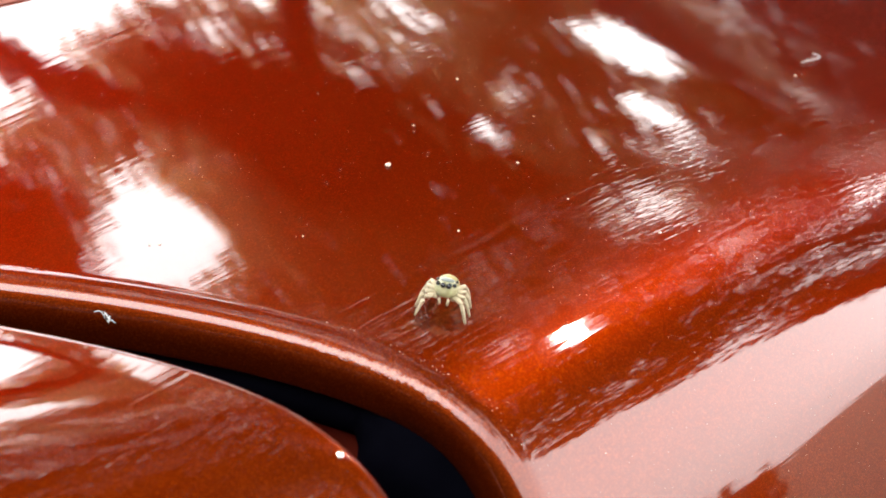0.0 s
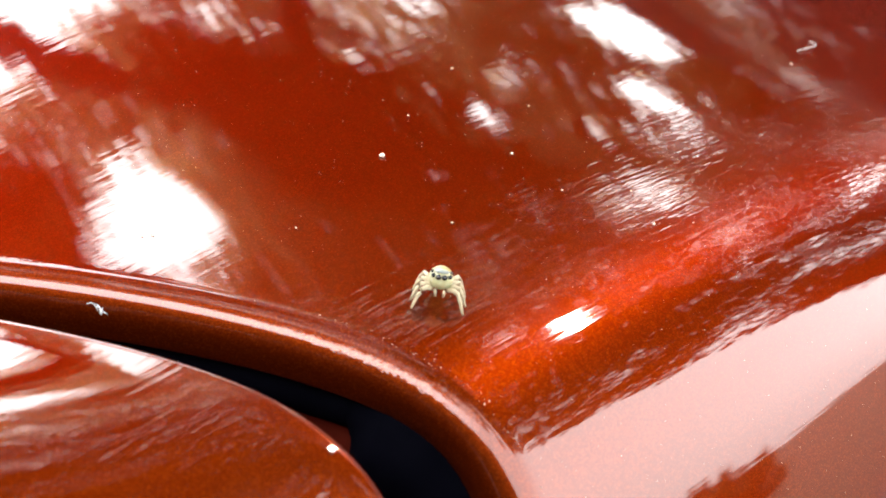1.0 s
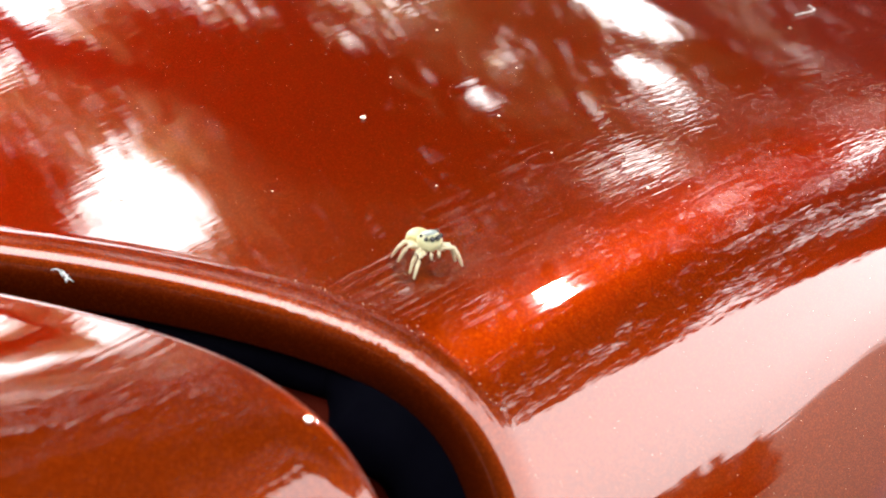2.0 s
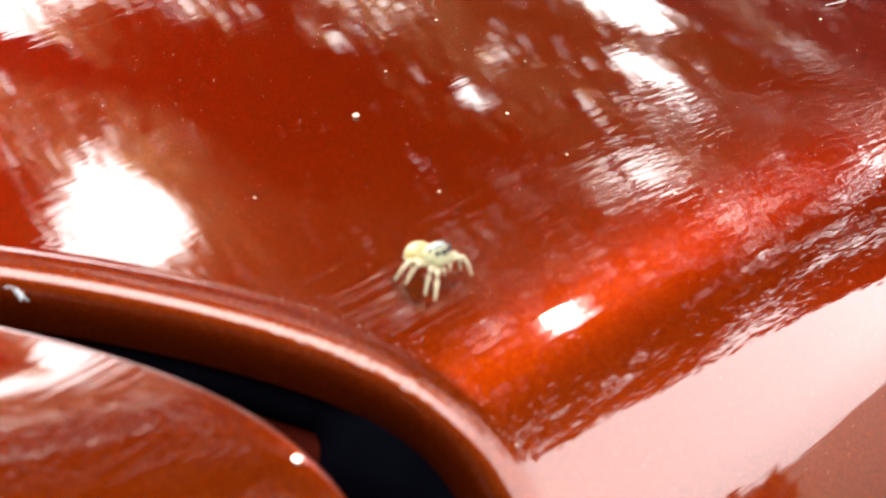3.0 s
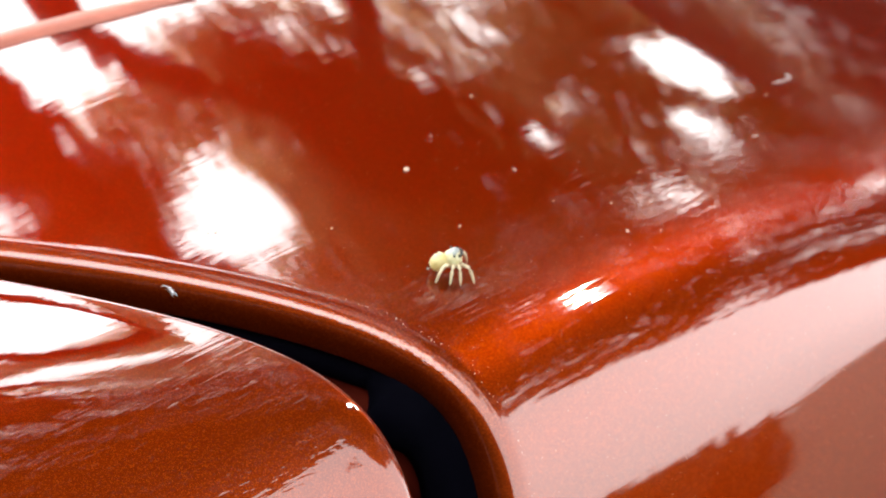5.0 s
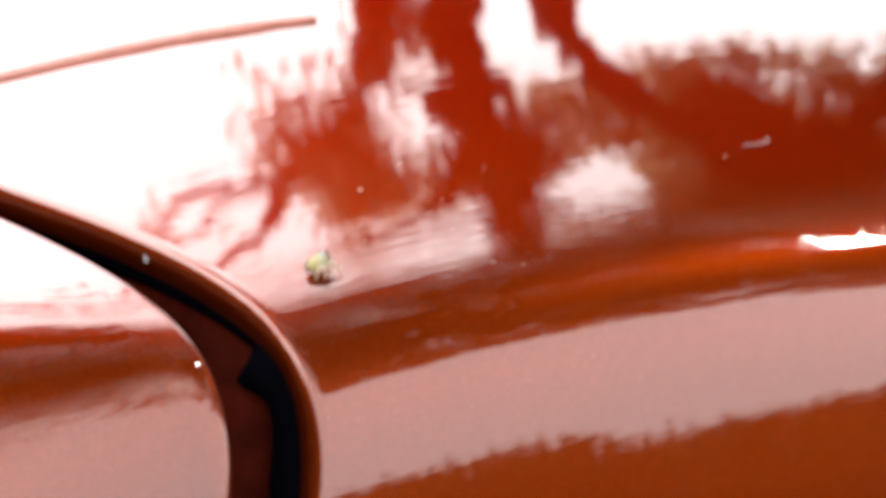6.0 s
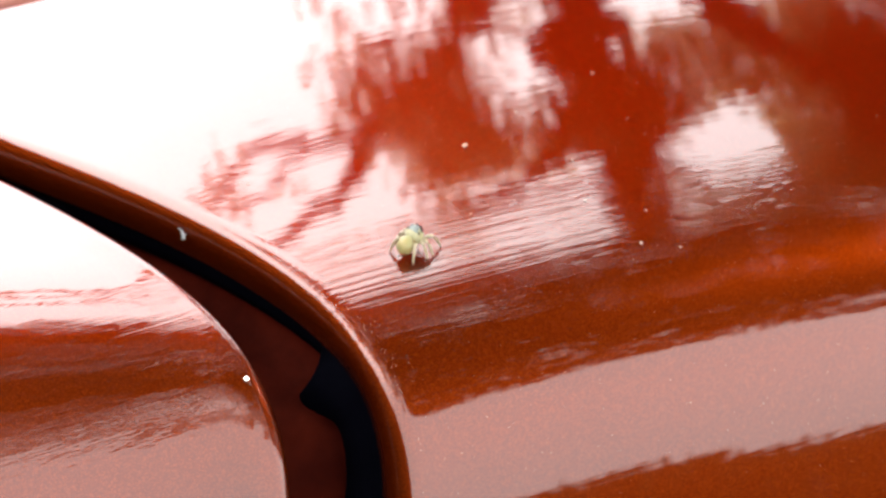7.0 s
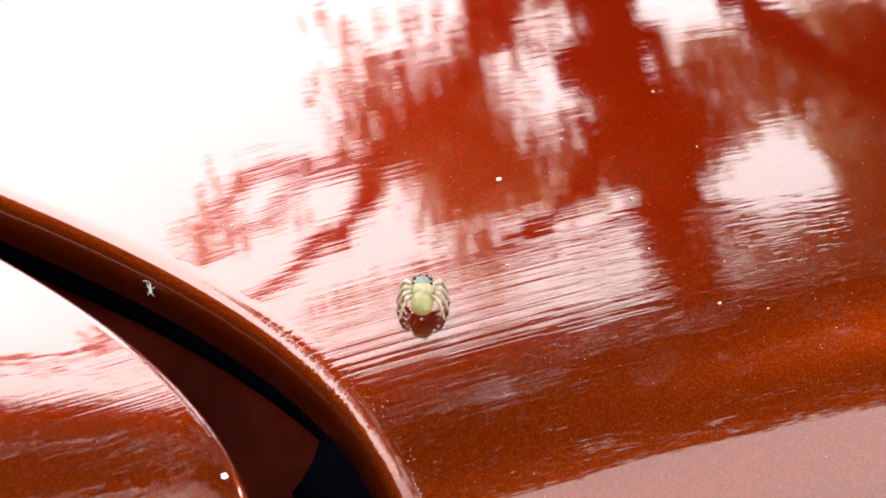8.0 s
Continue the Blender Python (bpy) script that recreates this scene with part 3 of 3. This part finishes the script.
def crumb(place, size, r_):
    n = len(dv)
    for c in ((1, 0, 0), (-1, 0, 0), (0, 1, 0), (0, -1, 0), (0, 0, 1), (0, 0, -1)):
        dv.append(place + Vector(c) * size * MM * 0.5 * r_.uniform(0.6, 1.3))
    for i_ in (0, 1):
        for j_ in (2, 3):
            for k_ in (4, 5):
                df.append((n + i_, n + j_, n + k_))


for _ in range(2600):
    crumb(lid_point(rd_.uniform(-25, 55), rd_.uniform(3, 75), 0.01), rd_.choice((0.02, 0.025, 0.03, 0.04, 0.06)), rd_)
for _ in range(70):      # crumbs caught along the bonnet's lip
    q = rd_.gauss(2, 6)
    crumb(lid_point(q, float(gap_line(q)) + 1.6 + abs(rd_.gauss(0, 0.5)), 0.02), rd_.choice((0.03, 0.05, 0.08)), rd_)
tagged(mesh_object("fine_dust", dv, df, DUST, None, smooth=False), "fine pale dust scattered over the paint", "dust", kind="stuff")


def hair(places, r, name, label, category, mat):
    bm = bmesh.new()
    tube(bm, places, [r * MM] * len(places), 5)
    return tagged(part(name, bm, mat, None), label, category)


hair([lid_point(19.3, 66.2, 0.05), lid_point(19.2, 67.6, 0.14), lid_point(19.3, 69.0, 0.12), lid_point(19.6, 69.8, 0.06), lid_point(20.4, 70.0, 0.04)], 0.045,
     "lint_fibre", "short pale fibre of lint on the paint", "fibre", FLUFF)

# white fluff caught on the bonnet's flank
fl = tagged(new("fluff"), "small white tuft of fluff caught in the shut line", "fluff")
rf = random.Random(33)
fs = 23.4
fc = lid_point(fs, float(gap_line(fs)) - 0.5, -1.3)
for k in range(12):
    d = Vector((rf.gauss(0, 0.3), rf.gauss(-0.1, 0.6), rf.gauss(0.05, 0.22))) * MM
    bm = bmesh.new()
    o = fc + Vector((rf.gauss(0, 0.1), rf.gauss(0, 0.25), rf.gauss(0, 0.08))) * MM
    tube(bm, [o - d * 0.5, o + Vector((0, 0, 0.1 * MM)), o + d * 0.7], [0.025 * MM, 0.04 * MM, 0.012 * MM], 5)
    part("strand", bm, FLUFF, fl)

# bare chip on the nose panel's edge
ns = nose_section(1.5)
cs = 2.46
cp = Vector(((float(gap_line(cs)) - float(gap_width(cs)) - 0.75) * MM, float(np.interp(cs, ns[0], ns[1])) * MM, BASE.z + (float(np.interp(cs, ns[0], ns[2])) + float(crown(-9.2, 2.4))) * MM))
chip = fleck("paint_chip", cp, 0.55, CHIP, 71, flat=0.5)
chip.parent = car
chip["label"] = "bright bare chip in the paint"

# ---- the spider ----
CREAM = varied("cream_spider_skin", (0.3, 0.26, 0.13), (0.4, 0.36, 0.22), 2500.0, 0.45, 0.3, 0.00003, Subsurface_Weight=0.15)
BELLY = varied("yellow_green_abdomen", (0.2, 0.165, 0.06), (0.29, 0.245, 0.1), 1800.0, 0.45, 0.3, 0.00003, Subsurface_Weight=0.15)
LEGS = varied("pale_leg_skin", (0.27, 0.23, 0.14), (0.38, 0.33, 0.22), 3000.0, 0.45, 0.3, 0.00002)
CAP = varied("grey_head_cap", (0.08, 0.1, 0.1), (0.22, 0.25, 0.23), 2600.0, 0.4, 0.2, 0.00003)
EYES = material("black_eye", (0.004, 0.004, 0.005), 0.08)

SP = 0.89 * MM          # its drawing unit
spider = tagged(new("spider"), "tiny cream and yellow spider with black eyes walking on the bonnet", "spider")


def egg(centre, size, taper=0.0, rings=14, seg=18, tilt=0.0):
    bm = bmesh.new()
    bmesh.ops.create_uvsphere(bm, u_segments=seg, v_segments=rings, radius=0.5)
    for v_ in bm.verts:
        k = 1 - taper * v_.co.y
        v_.co = Vector((v_.co.x * size[0] * k, v_.co.y * size[1], v_.co.z * size[2] * k))
    bmesh.ops.rotate(bm, cent=(0, 0, 0), matrix=Matrix.Rotation(radians(tilt), 3, "X"), verts=bm.verts)
    bmesh.ops.translate(bm, vec=centre, verts=bm.verts)
    bmesh.ops.scale(bm, vec=(SP, SP, SP), verts=bm.verts)
    return bm


head = part("cephalothorax", egg((0, 0.5, 1.68), (1.72, 1.62, 1.45), -0.1, tilt=24), CREAM, spider, "cream head and chest")
part("abdomen", egg((0, -0.6, 1.2), (1.66, 1.95, 1.5), 0.22, tilt=30), BELLY, spider, "yellow-green rounded abdomen")
part("spinneret", egg((0, -1.6, 0.5), (0.22, 0.3, 0.2)), CAP, spider, "small grey tip")
part("head_cap", egg((0, 0.5, 2.3), (1.06, 0.9, 0.34), tilt=24), CAP, head, "grey patch on top of the head")
for ex, ey, ez, er in ((0.21, 1.12, 2.22, 0.42), (-0.21, 1.12, 2.22, 0.42), (0.58, 0.92, 2.2, 0.34), (-0.58, 0.92, 2.2, 0.34), (0.66, 0.42, 2.2, 0.26), (-0.66, 0.42, 2.2, 0.26)):
    part("eye", egg((ex, ey, ez), (er, er, er), rings=8, seg=10), EYES, head, "glossy black eye")
for side in (1, -1):
    bm = bmesh.new()
    tube(bm, [Vector(q) * SP for q in ((side * 0.24, 1.05, 1.4), (side * 0.32, 1.35, 1.2), (side * 0.28, 1.42, 0.8))], [0.1 * SP, 0.11 * SP, 0.07 * SP], 8)
    part("palp", bm, LEGS, head, "short pale palp")

legs = []
for side in (1, -1):
    for k, (hy, ang, reach) in enumerate(((0.95, 44, 1.75), (0.72, 14, 1.45), (0.5, -22, 1.45), (0.25, -50, 1.75))):
        hip = Vector((side * 0.52, hy, 1.1))
        c, s_ = math.cos(radians(ang)), math.sin(radians(ang))
        out = Vector((side * c, s_, 0))
        line = [Vector((0, 0, 0)), out * reach * 0.3 + Vector((0, 0, 0.3)), out * reach * 0.58 + Vector((0, 0, 0.28)), out * reach * 0.78 + Vector((0, 0, -0.2)),
                out * reach * 0.92 + Vector((0, 0, -0.72)), out * reach + Vector((0, 0, -1.06))]
        fine = []
        for p_, q_ in zip(line, line[1:]):
            fine += [p_, p_.lerp(q_, 0.5)]
        fine.append(line[-1])
        bm = bmesh.new()
        tube(bm, [q_ * SP for q_ in fine], [SP * r_ for r_ in (0.14, 0.165, 0.17, 0.165, 0.155, 0.15, 0.135, 0.12, 0.105, 0.09, 0.06)], 9)
        leg = part("leg", bm, LEGS, spider)
        legs.append((leg, hip, side, k))


# ---- what moves ----
# seconds, place on the skin (s, x in mm), bearing of the head (degrees clockwise from +y)
TRACK = [(0.0, 8.2, 6.65, 238), (0.5, 8.25, 6.75, 236), (1.0, 8.25, 6.8, 232), (1.5, 8.4, 6.95, 212), (1.7, 8.4, 6.95, 204), (2.3, 8.3, 6.9, 188), (3.0, 8.2, 6.85, 174),
         (3.5, 8.3, 7.1, 166), (4.2, 8.25, 7.2, 158), (5.3, 9.95, 8.35, 112), (6.0, 10.7, 7.7, 88), (6.5, 10.6, 7.85, 80), (7.0, 10.8, 7.8, 64), (7.2, 10.9, 7.8, 54),
         (7.5, 10.95, 7.3, 36), (7.8, 11.1, 7.2, 26), (8.0, 11.3, 7.3, 24)]


def motions():
    rows = []
    for t, s, x, az in TRACK:
        place = lid_point(s, x, 0.0)
        lean = float(np.interp(s, S_, LTH))
        m = Matrix.Translation(place) @ Matrix.Rotation(lean, 4, "X") @ Matrix.Rotation(radians(-az), 4, "Z")
        rows.append((t, m))
    walk(spider, rows)
    for leg, hip, side, k in legs:
        steps = []
        phase = (k + (side > 0)) % 2
        for t in (0.0, 0.5, 1.0, 1.5, 2.0, 2.5, 3.0, 3.5, 4.2, 4.6, 5.0, 5.3, 5.7, 6.0, 6.5, 6.8, 7.0, 7.2, 7.4, 7.6, 7.8, 8.0):
            busy = 1.0 if (1.0 < t < 3.3 or 4.4 < t < 5.8 or 6.6 < t < 7.7) else 0.15
            swing = 9.0 * busy * math.sin(t * 7.0 + math.pi * phase)
            steps.append((t, Matrix.Translation(hip * SP) @ Matrix.Rotation(radians(swing), 4, "Z")))
        walk(leg, steps)


motions()
